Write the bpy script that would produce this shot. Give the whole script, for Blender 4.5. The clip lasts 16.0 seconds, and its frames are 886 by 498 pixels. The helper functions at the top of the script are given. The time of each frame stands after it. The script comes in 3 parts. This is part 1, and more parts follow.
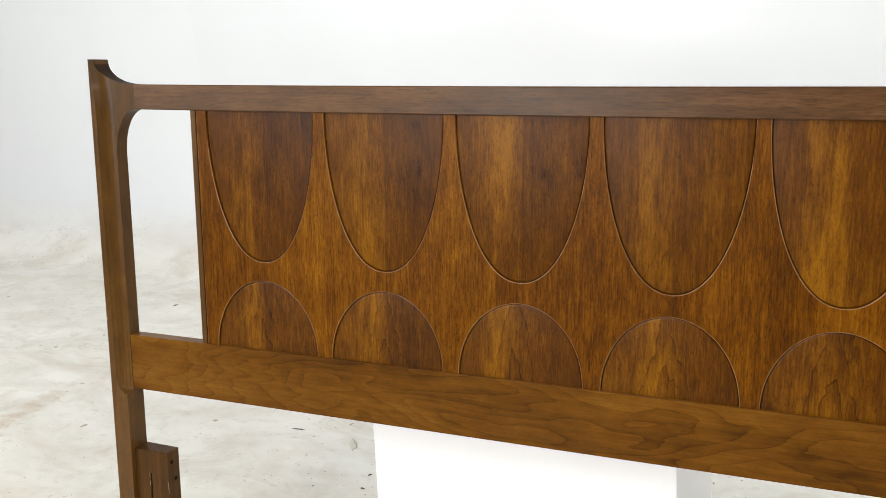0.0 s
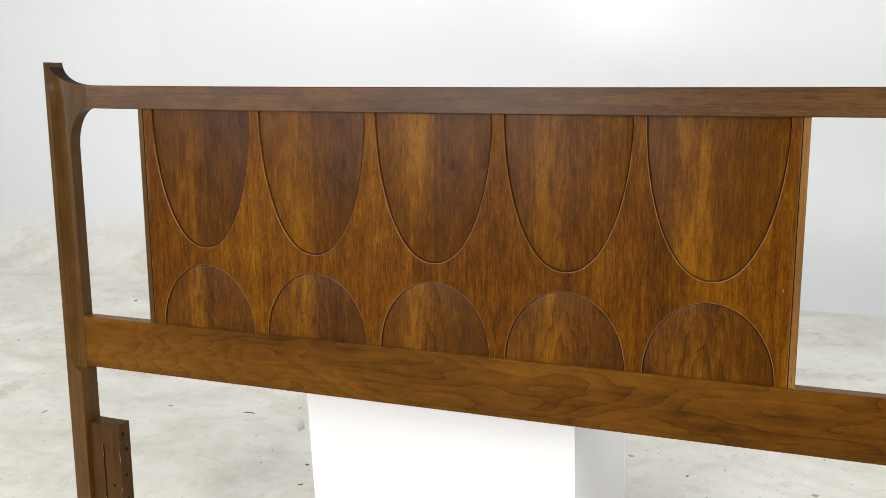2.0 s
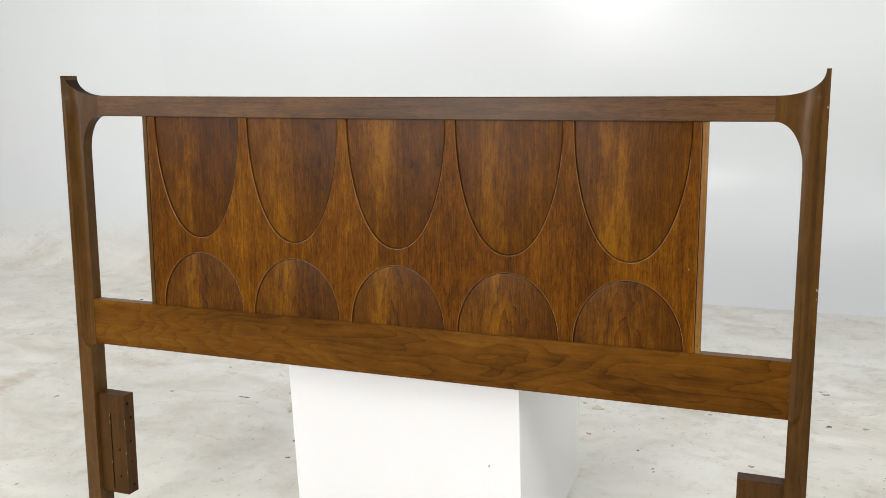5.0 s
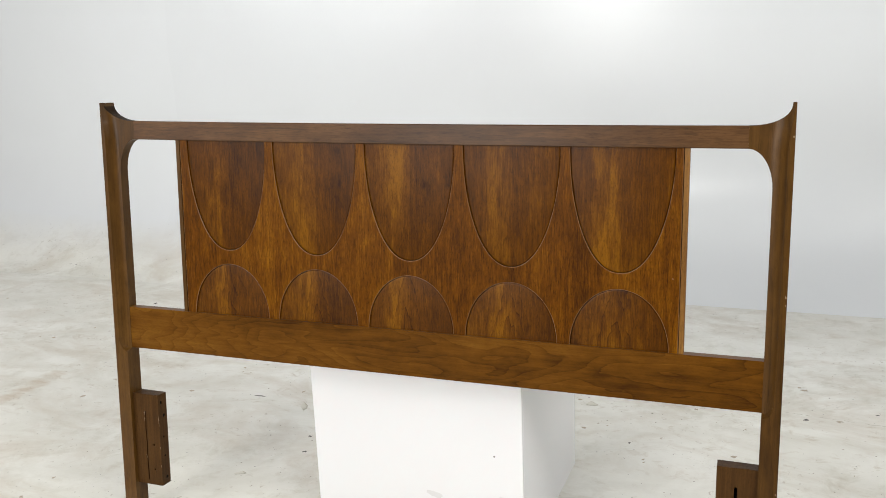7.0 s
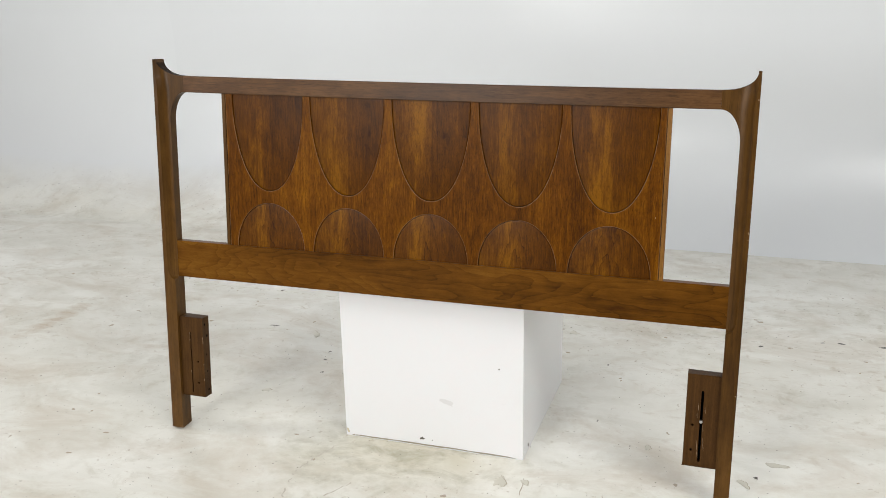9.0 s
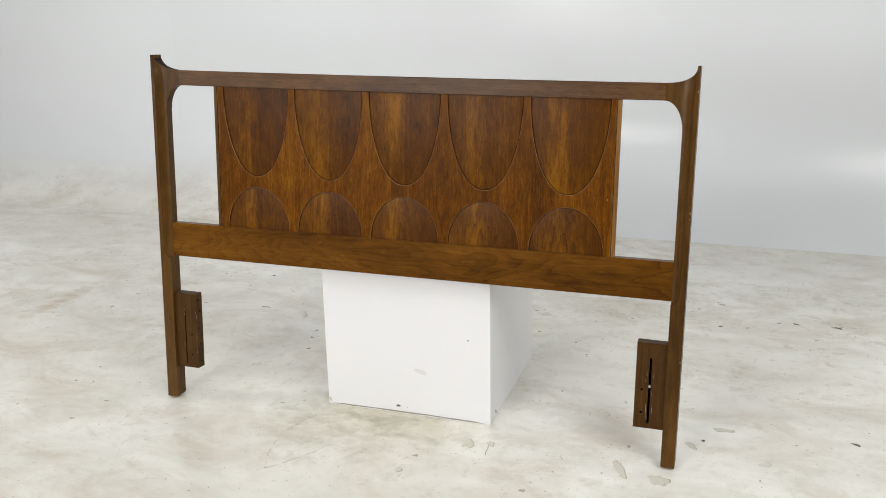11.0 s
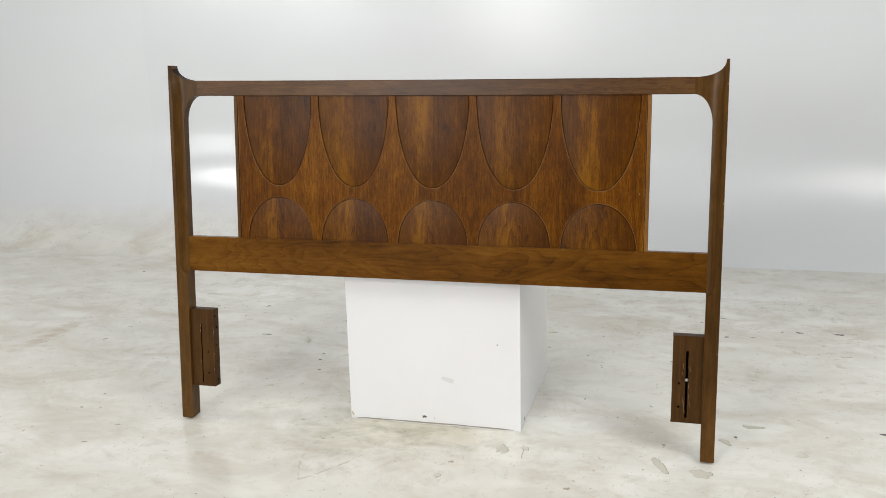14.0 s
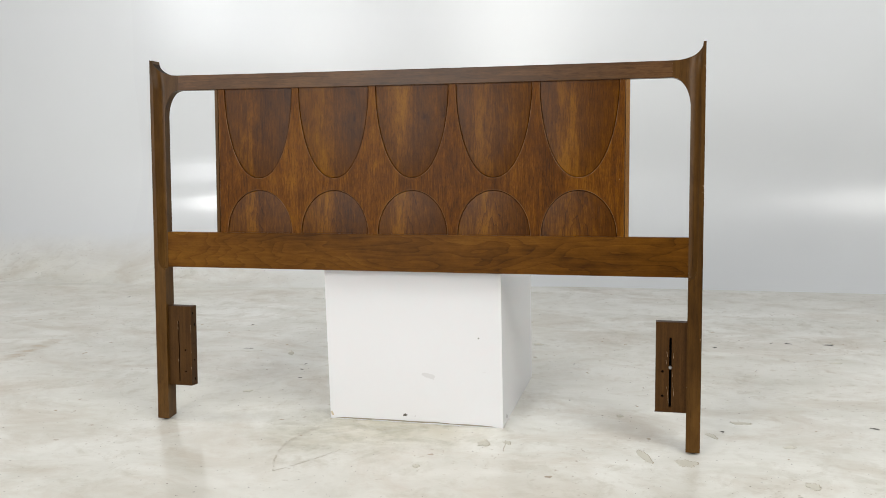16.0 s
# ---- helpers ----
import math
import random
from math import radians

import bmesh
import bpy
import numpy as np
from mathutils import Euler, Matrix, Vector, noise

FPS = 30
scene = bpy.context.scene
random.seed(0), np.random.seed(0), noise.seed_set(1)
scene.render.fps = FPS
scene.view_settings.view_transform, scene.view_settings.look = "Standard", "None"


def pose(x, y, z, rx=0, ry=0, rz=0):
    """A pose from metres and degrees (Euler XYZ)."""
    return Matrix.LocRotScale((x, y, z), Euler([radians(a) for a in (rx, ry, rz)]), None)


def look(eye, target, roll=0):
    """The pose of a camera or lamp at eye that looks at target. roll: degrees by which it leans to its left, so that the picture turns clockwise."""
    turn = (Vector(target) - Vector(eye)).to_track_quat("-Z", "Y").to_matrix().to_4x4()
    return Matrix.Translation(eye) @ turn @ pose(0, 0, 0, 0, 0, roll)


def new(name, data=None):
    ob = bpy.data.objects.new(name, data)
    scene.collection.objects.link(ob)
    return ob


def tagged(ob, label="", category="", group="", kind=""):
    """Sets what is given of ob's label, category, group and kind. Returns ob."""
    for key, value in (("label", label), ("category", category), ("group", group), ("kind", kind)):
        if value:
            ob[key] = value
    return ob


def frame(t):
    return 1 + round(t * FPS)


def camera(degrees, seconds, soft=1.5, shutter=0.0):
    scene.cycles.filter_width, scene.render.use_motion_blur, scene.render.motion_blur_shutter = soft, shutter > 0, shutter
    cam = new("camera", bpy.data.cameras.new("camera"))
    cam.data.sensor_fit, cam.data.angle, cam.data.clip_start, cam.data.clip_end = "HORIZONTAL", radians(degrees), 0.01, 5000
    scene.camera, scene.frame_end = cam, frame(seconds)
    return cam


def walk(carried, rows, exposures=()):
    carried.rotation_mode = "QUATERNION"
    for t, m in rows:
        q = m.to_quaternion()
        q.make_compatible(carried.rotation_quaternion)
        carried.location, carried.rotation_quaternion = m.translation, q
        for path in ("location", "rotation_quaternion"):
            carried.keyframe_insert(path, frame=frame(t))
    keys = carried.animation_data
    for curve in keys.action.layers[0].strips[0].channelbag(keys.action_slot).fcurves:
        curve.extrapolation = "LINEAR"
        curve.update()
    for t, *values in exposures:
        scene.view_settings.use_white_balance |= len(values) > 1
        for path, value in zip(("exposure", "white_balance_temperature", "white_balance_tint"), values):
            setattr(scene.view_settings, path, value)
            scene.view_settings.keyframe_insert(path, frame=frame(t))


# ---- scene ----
cam = camera(50.0, 16.0, soft=0.5)
PATH = [
    (0, (0.4129, -1.1628, 1.0848), (-0.3365, 0.6148, 0.5572), -2.429),
    (0.5, (0.4472, -1.1921, 1.0926), (-0.2817, 0.5944, 0.5661), -2.316),
    (1, (0.4884, -1.2179, 1.0920), (-0.2275, 0.5754, 0.5709), -2.259),
    (1.5, (0.5238, -1.2447, 1.0893), (-0.1826, 0.5529, 0.5701), -2.212),
    (2, (0.5504, -1.2821, 1.0902), (-0.1460, 0.5194, 0.5711), -2.169),
    (2.5, (0.5813, -1.3280, 1.0906), (-0.1096, 0.4764, 0.5743), -2.092),
    (3, (0.6037, -1.3721, 1.0861), (-0.0831, 0.4366, 0.5793), -1.967),
    (3.5, (0.6285, -1.4094, 1.0853), (-0.0658, 0.3988, 0.5869), -1.953),
    (4, (0.6558, -1.4433, 1.0874), (-0.0482, 0.3630, 0.5958), -1.917),
    (6.5, (0.7659, -1.5671, 1.1485), (0.0486, 0.2359, 0.6640), -2.441),
    (7, (0.7493, -1.6525, 1.1732), (0.0514, 0.1561, 0.6814), -2.357),
    (7.5, (0.7485, -1.7852, 1.1830), (0.0745, 0.0297, 0.6810), -2.103),
    (8, (0.7479, -1.8818, 1.1939), (0.0969, -0.0660, 0.6656), -1.832),
    (8.5, (0.7383, -1.9552, 1.2105), (0.1100, -0.1414, 0.6491), -1.465),
    (9, (0.7420, -1.9966, 1.2376), (0.1271, -0.1883, 0.6442), -1.206),
    (9.5, (0.8030, -2.0553, 1.2459), (0.1867, -0.2523, 0.6381), -1.028),
    (12, (0.8865, -2.2148, 1.2405), (0.2720, -0.3964, 0.6785), -1.160),
    (12.5, (0.8577, -2.2297, 1.2196), (0.2654, -0.3981, 0.6771), -1.304),
    (13, (0.7830, -2.2406, 1.1898), (0.2196, -0.3936, 0.6692), -1.476),
    (13.5, (0.6989, -2.2708, 1.1419), (0.1702, -0.4061, 0.6487), -1.529),
    (14, (0.6577, -2.2767, 1.0851), (0.1574, -0.3953, 0.6269), -1.463),
    (14.5, (0.6693, -2.2712, 1.0163), (0.1861, -0.3759, 0.5986), -1.415),
    (15, (0.6821, -2.2750, 0.9573), (0.2015, -0.3705, 0.5801), -1.431),
    (15.5, (0.6945, -2.2793, 0.9091), (0.2054, -0.3703, 0.5679), -1.475),
    (16, (0.6987, -2.2833, 0.8782), (0.2018, -0.3720, 0.5619), -1.481),
]
EXPOSURES = [(0, -0.13), (2.5, -0.28), (4, -0.33), (7, -0.41), (9, -0.52), (12.5, -0.57), (16, -0.62)]
walk(cam, [(t, look(eye, target, roll)) for t, eye, target, roll in PATH], EXPOSURES)

# ---- world and lights ----
world = bpy.data.worlds.new("studio_world")
world.use_nodes = True
world.node_tree.nodes["Background"].inputs["Color"].default_value = (0.8, 0.88, 1.0, 1)
world.node_tree.nodes["Background"].inputs["Strength"].default_value = 0.02
scene.world = world


def area(name, eye, target, sx, sy, watts, colour, spread=180):
    data = bpy.data.lights.new(name, "AREA")
    data.shape, data.size, data.size_y, data.energy, data.color = "RECTANGLE", sx, sy, watts, colour
    data.spread = radians(spread)
    ob = new(name, data)
    ob.matrix_world = look(eye, target)
    return ob


area("key_softbox", (2.5, -1.8, 2.8), (0.0, -0.1, 0.2), 1.9, 1.5, 104, (1.0, 0.985, 0.955))
area("left_softbox", (-3.3, -0.3, 2.6), (-0.6, 0.3, 0.4), 0.8, 0.8, 46, (1.0, 0.99, 0.97))
area("west_window", (-5.85, -4.7, 2.40), (-1.0, 1.0, 0.8), 1.9, 1.8, 122, (0.98, 0.99, 1.0))
area("south_window", (-3.75, -4.7, 1.75), (-0.6, 0.0, 0.9), 1.4, 1.1, 58, (1.0, 0.99, 0.985))
# unseen fill lamp, added to brighten the cube's right side and nearby floor
area("right_softbox", (3.4, 0.2, 2.0), (0.2, 0.1, 0.2), 1.5, 1.7, 13, (0.98, 0.99, 1.0), 130)
area("front_softbox", (-1.15, -4.3, 2.42), (-0.2, 0.0, 0.7), 1.7, 1.0, 94, (1.0, 0.985, 0.96))
area("low_softbox", (-1.30, -4.3, 1.32), (-0.1, 0.0, 0.8), 0.8, 0.55, 54, (1.0, 0.985, 0.96))
area("ceiling_softbox", (-0.5, -1.8, 3.8), (-0.5, -1.2, 0.0), 5.0, 2.0, 38, (0.97, 0.985, 1.0))
# unseen lamp, added to lift the brightness of the upper wall
area("wall_wash", (0.5, 1.45, 3.0), (0.5, 2.3, 2.3), 6.0, 0.4, 24, (0.93, 0.97, 1.0), 80)


# ---- materials ----
class Nodes:
    """A small helper that adds and links shader nodes."""

    def __init__(self, name):
        self.mat = bpy.data.materials.new(name)
        self.mat.use_nodes = True
        self.tree = self.mat.node_tree
        self.bsdf = self.tree.nodes["Principled BSDF"]
        self.coord = self.tree.nodes.new("ShaderNodeTexCoord").outputs["Object"]

    def link(self, a, b):
        self.tree.links.new(a, b)

    def put(self, socket, value):
        if isinstance(value, bpy.types.NodeSocket):
            self.link(value, socket)
        else:
            socket.default_value = value

    def moved(self, vector, scale=(1, 1, 1), place=(0, 0, 0)):
        n = self.tree.nodes.new("ShaderNodeMapping")
        self.link(vector, n.inputs["Vector"])
        self.put(n.inputs["Scale"], scale)
        self.put(n.inputs["Location"], place)
        return n.outputs["Vector"]

    def noise(self, vector, scale, detail=4.0, rough=0.55, distortion=0.0, out="Fac"):
        n = self.tree.nodes.new("ShaderNodeTexNoise")
        self.link(vector, n.inputs["Vector"])
        n.inputs["Scale"].default_value, n.inputs["Detail"].default_value = scale, detail
        n.inputs["Roughness"].default_value, n.inputs["Distortion"].default_value = rough, distortion
        return n.outputs[out]

    def ramp(self, fac, *stops):
        n = self.tree.nodes.new("ShaderNodeValToRGB")
        self.link(fac, n.inputs["Fac"])
        e = n.color_ramp.elements
        while len(e) < len(stops):
            e.new(0.5)
        for el, (at, c) in zip(e, stops):
            el.position = at
            el.color = (c, c, c, 1) if isinstance(c, (int, float)) else (*c, 1)
        return n.outputs["Color"]

    def glide(self, value, lo, hi, start, end):
        """A smooth step from start to end while value goes from lo to hi."""
        n = self.tree.nodes.new("ShaderNodeMapRange")
        n.interpolation_type = "SMOOTHERSTEP"
        for socket, v in zip(n.inputs, (value, lo, hi, start, end)):
            self.put(socket, v)
        return n.outputs[0]

    def math(self, op, a, b=0.0, c=0.0):
        n = self.tree.nodes.new("ShaderNodeMath")
        n.operation = op
        self.put(n.inputs[0], a), self.put(n.inputs[1], b), self.put(n.inputs[2], c)
        return n.outputs[0]

    def vec(self, op, a, b):
        n = self.tree.nodes.new("ShaderNodeVectorMath")
        n.operation = op
        self.put(n.inputs[0], a), self.put(n.inputs[1], b)
        return n.outputs[0]

    def mix(self, fac, a, b, how="MIX"):
        n = self.tree.nodes.new("ShaderNodeMix")
        n.data_type, n.blend_type = "RGBA", how
        self.put(n.inputs[0], fac)
        self.put(n.inputs[6], a if isinstance(a, bpy.types.NodeSocket) else (*a, 1))
        self.put(n.inputs[7], b if isinstance(b, bpy.types.NodeSocket) else (*b, 1))
        return n.outputs[2]

    def axes(self, vector):
        n = self.tree.nodes.new("ShaderNodeSeparateXYZ")
        self.link(vector, n.inputs[0])
        return n.outputs

    def join(self, x, y, z):
        n = self.tree.nodes.new("ShaderNodeCombineXYZ")
        self.put(n.inputs[0], x), self.put(n.inputs[1], y), self.put(n.inputs[2], z)
        return n.outputs[0]

    def random(self):
        return self.tree.nodes.new("ShaderNodeObjectInfo").outputs["Random"]

    def bump(self, height, strength, distance):
        n = self.tree.nodes.new("ShaderNodeBump")
        self.link(height, n.inputs["Height"])
        n.inputs["Strength"].default_value, n.inputs["Distance"].default_value = strength, distance
        self.link(n.outputs["Normal"], self.bsdf.inputs["Normal"])

    def surface(self, colour, rough, metal=0.0, specular=0.5, coat=0.0, coat_rough=0.2):
        self.put(self.bsdf.inputs["Base Color"], colour if isinstance(colour, bpy.types.NodeSocket) else (*colour, 1))
        self.put(self.bsdf.inputs["Roughness"], rough)
        self.bsdf.inputs["Metallic"].default_value = metal
        self.bsdf.inputs["Specular IOR Level"].default_value = specular
        self.bsdf.inputs["Coat Weight"].default_value = coat
        self.bsdf.inputs["Coat Roughness"].default_value = coat_rough
        return self.mat


def wood(name, dark, mid, light, along="Z", figure=7.0, stretch=0.1, rings_no=9.0, ring_tone=0.3, leaf=0.0, shift=True, rough=0.29, flecks=0.45, spec=0.24, broad_tone=0.7, fibre_tone=0.6, heart=0.0, pore=480.0, pore_run=0.30, grain=0.0, line=0.10, relief_by=0.6, drift=0.0):
    """Satin-lacquered walnut with its grain along one axis. figure: how many ring figures in a metre across, stretch: how long they run; leaf: width of the veneer leaves; heart: strength of the pointed cathedral figure; pore: how fine the dark pores are; grain: strength of the short pale and dark flecks; line: how dark the thin growth lines are."""
    n = Nodes(name)
    x, y, z = n.axes(n.coord)
    if along == "X":
        x, z = z, x
    base = n.join(x, y, z)
    r = n.random()
    if shift:
        r17 = n.math("MULTIPLY", r, 17.3)
        base = n.vec("ADD", base, n.join(r17, r17, r17))
    ring_at = base
    if leaf:
        wavy = n.math("MULTIPLY", n.noise(n.moved(base, (1, 1, 0.3)), 30.0, 2.0), 0.0025)
        leaf_no = n.math("FLOOR", n.math("DIVIDE", n.math("ADD", n.math("ADD", x, wavy), 1.028), leaf))
        jump = n.math("MULTIPLY", n.math("SINE", n.math("MULTIPLY", leaf_no, 12.9)), 3.7)
        ring_at = n.vec("ADD", ring_at, n.join(jump, 0.0, jump))
    # growth lines: contours of a stretched noise
    field = n.noise(n.moved(ring_at, (1, 1, stretch)), figure, 2.5, 0.42, 0.25)
    wander = n.noise(n.moved(ring_at, (1, 1, 0.2)), figure * 9, 2.0, 0.5)
    turns = n.math("ADD", n.math("MULTIPLY", field, rings_no), n.math("MULTIPLY", wander, 0.35))
    if drift:
        turns = n.math("ADD", turns, n.math("MULTIPLY", z, drift))
    rings = n.ramp(n.math("FRACT", turns), (0.0, 0.70), (0.50, 0.62), (0.86, 0.44), (0.965, line), (1.0, 0.70))
    broad = n.noise(n.moved(ring_at, (1, 1, 0.22)), 9.0, 3.0, 0.5)
    fibre = n.noise(n.moved(base, (1, 1, 0.03)), 150.0, 4.0, 0.65)
    mottle = n.noise(n.moved(base, (1, 1, 0.45)), 42.0, 3.0, 0.6)
    pores = n.noise(n.moved(base, (1, 1, pore_run)), pore, 4.0, 0.72)
    tone = n.math("ADD", n.math("MULTIPLY", rings, ring_tone), n.math("MULTIPLY", broad, broad_tone))
    tone = n.math("ADD", tone, n.math("MULTIPLY", fibre, fibre_tone))
    tone = n.math("ADD", tone, n.math("MULTIPLY", mottle, 0.3))
    mean = 0.60 * ring_tone + 0.5 * (broad_tone + fibre_tone + 0.3)
    short = n.noise(n.moved(base, (1, 1, 0.09)), 430.0, 3.0, 0.65)
    if grain:
        tone = n.math("ADD", tone, n.math("MULTIPLY", n.math("SUBTRACT", short, 0.5), grain))
    if heart:
        # each field: two veneer leaves with a seam, a pale flame in the first and a pointed figure low down
        xl = n.math("SUBTRACT", n.math("FRACT", n.math("ADD", n.math("DIVIDE", n.math("SUBTRACT", x, 0.0055), 0.2155), 0.5)), 0.5)
        xl = n.math("MULTIPLY", xl, 0.2155)
        seam = n.math("GREATER_THAN", n.math("ADD", xl, n.math("MULTIPLY", n.math("SUBTRACT", r, 0.5), 0.016)), 0.004)
        tone = n.math("SUBTRACT", tone, n.math("MULTIPLY", seam, 0.055))
        xw = n.math("ADD", xl, n.math("MULTIPLY", n.math("SUBTRACT", n.noise(n.moved(base, (1, 1, 0.30)), 24.0, 3.0, 0.6), 0.5), 0.045))
        flame = n.ramp(n.math("ABSOLUTE", n.math("ADD", xw, 0.030)), (0.0, 1.0), (0.010, 0.75), (0.030, 0.0))
        lick = n.ramp(n.noise(n.moved(base, (1, 1, 0.16)), 48.0, 3.0, 0.6), (0.40, 0.0), (0.62, 1.0))
        tone = n.math("ADD", tone, n.math("MULTIPLY", n.math("MULTIPLY", flame, lick), heart * 0.40))
        xc = n.math("ADD", xw, 0.006)
        cone = n.math("ADD", n.math("SQRT", n.math("ADD", n.math("MULTIPLY", xc, xc), 0.00002)), n.math("MULTIPLY", z, 0.22))
        cone = n.math("ADD", cone, n.math("MULTIPLY", n.noise(n.moved(base, (1, 1, 0.5)), 60.0, 2.0), 0.010))
        vees = n.ramp(n.math("FRACT", n.math("MULTIPLY", cone, 58.0)), (0.0, 0.64), (0.60, 0.56), (0.90, 0.46), (0.965, 0.16), (1.0, 0.64))
        fade = n.ramp(n.math("ABSOLUTE", xc), (0.0, 1.0), (0.020, 0.8), (0.05, 0.05))
        low = n.ramp(z, (0.60, 1.0), (0.74, 0.25))
        tone = n.math("ADD", tone, n.math("MULTIPLY", n.math("MULTIPLY", n.math("MULTIPLY", n.math("SUBTRACT", vees, 0.50), fade), low), heart))
        # a dark smoky patch where the figure is burred
        burr = n.math("MULTIPLY", n.ramp(n.noise(n.moved(base, (1, 1, 0.5)), 36.0, 3.0, 0.65), (0.56, 0.0), (0.70, 1.0)), n.ramp(n.noise(base, 8.0, 2.0), (0.50, 0.0), (0.64, 1.0)))
        tone = n.math("SUBTRACT", tone, n.math("MULTIPLY", burr, 0.16))
    if leaf:
        tone = n.math("ADD", tone, n.math("MULTIPLY", n.math("SINE", n.math("MULTIPLY", leaf_no, 5.3)), 0.050))
    colour = n.ramp(n.math("SUBTRACT", tone, mean - 0.5), (0.25, dark), (0.5, mid), (0.78, light))
    spots = n.ramp(pores, (0.34, 1.0), (0.49, 0.0))
    colour = n.mix(n.math("MULTIPLY", spots, flecks), colour, tuple(c * 0.34 for c in dark))
    relief = n.math("ADD", n.math("MULTIPLY", pores, 0.6), n.math("ADD", n.math("MULTIPLY", fibre, 0.4), n.math("MULTIPLY", short, 0.5)))
    n.bump(relief, relief_by, 0.0006)
    gloss = n.math("ADD", rough, n.math("MULTIPLY", n.noise(base, 14.0, 3.0), 0.08))
    return n.surface(colour, gloss, specular=spec)


WALNUT_OVERLAY = wood("walnut_veneer", (0.0295, 0.0084, 0.00022), (0.107, 0.0333, 0.0008), (0.228, 0.0870, 0.0030), "Z", 16.0, 0.06, 7.0, 0.05, leaf=0.1435, shift=False, flecks=0.48, spec=0.085, broad_tone=0.35, fibre_tone=0.28, grain=0.58)
WALNUT_INSET = wood("walnut_inset_veneer", (0.0235, 0.0065, 0.00010), (0.0875, 0.0278, 0.0005), (0.200, 0.0770, 0.0020), "Z", 13.0, 0.16, 7.0, 0.04, flecks=0.42, spec=0.125, rough=0.29, broad_tone=0.40, fibre_tone=0.24, heart=0.55, grain=0.46)
WALNUT_RAIL = wood("walnut_rail", (0.042, 0.0140, 0.0010), (0.117, 0.0440, 0.0038), (0.205, 0.0890, 0.0105), "X", 13.0, 0.24, 12.0, 0.27, flecks=0.18, spec=0.08, broad_tone=0.7, fibre_tone=0.28, pore=480.0, grain=0.14, line=0.22, relief_by=0.3, drift=8.0)
WALNUT_TOP = wood("walnut_top_rail", (0.034, 0.0142, 0.0046), (0.082, 0.0362, 0.0112), (0.146, 0.070, 0.0235), "X", 16.0, 0.05, 6.0, 0.15, flecks=0.5, spec=0.19, rough=0.29, broad_tone=0.6, fibre_tone=0.42, pore=420.0, pore_run=0.09, grain=0.3, relief_by=0.35)
WALNUT_POST = wood("walnut_post", (0.027, 0.0112, 0.0024), (0.080, 0.0362, 0.0072), (0.142, 0.068, 0.0155), "Z", 16.0, 0.05, 6.0, 0.15, flecks=0.28, spec=0.14, rough=0.29, broad_tone=0.6, fibre_tone=0.34, pore=420.0, pore_run=0.10, relief_by=0.12)
WALNUT_END = wood("walnut_end_grain", (0.012, 0.0055, 0.0018), (0.026, 0.0115, 0.0034), (0.045, 0.020, 0.0060), "Y", 30.0, 1.0, 6.0, 0.1, rough=0.6, spec=0.12, flecks=0.4)
WALNUT_BLOCK = wood("walnut_block", (0.026, 0.0105, 0.0025), (0.057, 0.0250, 0.0058), (0.096, 0.044, 0.0105), "Z", 12.0, 0.1, 6.0, 0.1, rough=0.45, flecks=0.3, broad_tone=0.5, spec=0.1)
RAW_EDGE = wood("pale_edge_wood", (0.11, 0.044, 0.007), (0.20, 0.090, 0.018), (0.31, 0.16, 0.040), "Z", 20.0, 0.06, 6.0, 0.25)
# worn rims, made paler so the edge's highlight is in the colour too
WORN_RIM_GLINT = wood("worn_rim_glint_wood", (0.098, 0.043, 0.017), (0.19, 0.092, 0.036), (0.29, 0.152, 0.066), "Z", 20.0, 0.06, 6.0, 0.25)


# near-black colour that stands in for the shade inside slots and holes
def dark_hole_shade():
    n = Nodes("dark_hole_shade")
    return n.surface(n.ramp(n.noise(n.coord, 300.0), (0.3, 0.004), (0.7, 0.012)), 0.9, specular=0.03)


def steel():
    n = Nodes("zinc_steel")
    return n.surface(n.ramp(n.noise(n.coord, 500.0), (0.3, 0.45), (0.7, 0.75)), 0.32, 1.0)


def rubber():
    n = Nodes("dark_glide_plastic")
    return n.surface(n.ramp(n.noise(n.coord, 200.0), (0.3, 0.01), (0.7, 0.03)), 0.5)


def cube_white():
    n = Nodes("white_acrylic")
    smudge = n.ramp(n.noise(n.coord, 5.0, 5.0, 0.6, 0.6), (0.56, 0.0), (0.75, 1.0))
    colour = n.mix(n.math("MULTIPLY", smudge, 0.06), (0.82, 0.82, 0.835), (0.70, 0.68, 0.65))
    n.bump(n.noise(n.coord, 9.0, 2.0), 0.03, 0.002)
    n.bsdf.inputs["Subsurface Weight"].default_value = 0.6
    n.bsdf.inputs["Subsurface Radius"].default_value = (0.010, 0.009, 0.009)
    n.bsdf.inputs["Subsurface Scale"].default_value = 1.0
    return n.surface(colour, 0.13, specular=0.45)


def floor_paint():
    n = Nodes("scuffed_white_floor_paint")
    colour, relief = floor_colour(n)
    n.bump(relief, 0.10, 0.002)
    rough = n.math("ADD", 0.13, n.math("MULTIPLY", n.noise(n.coord, 2.6, 4.0, 0.55), 0.17))
    return n.surface(colour, rough, specular=0.42)


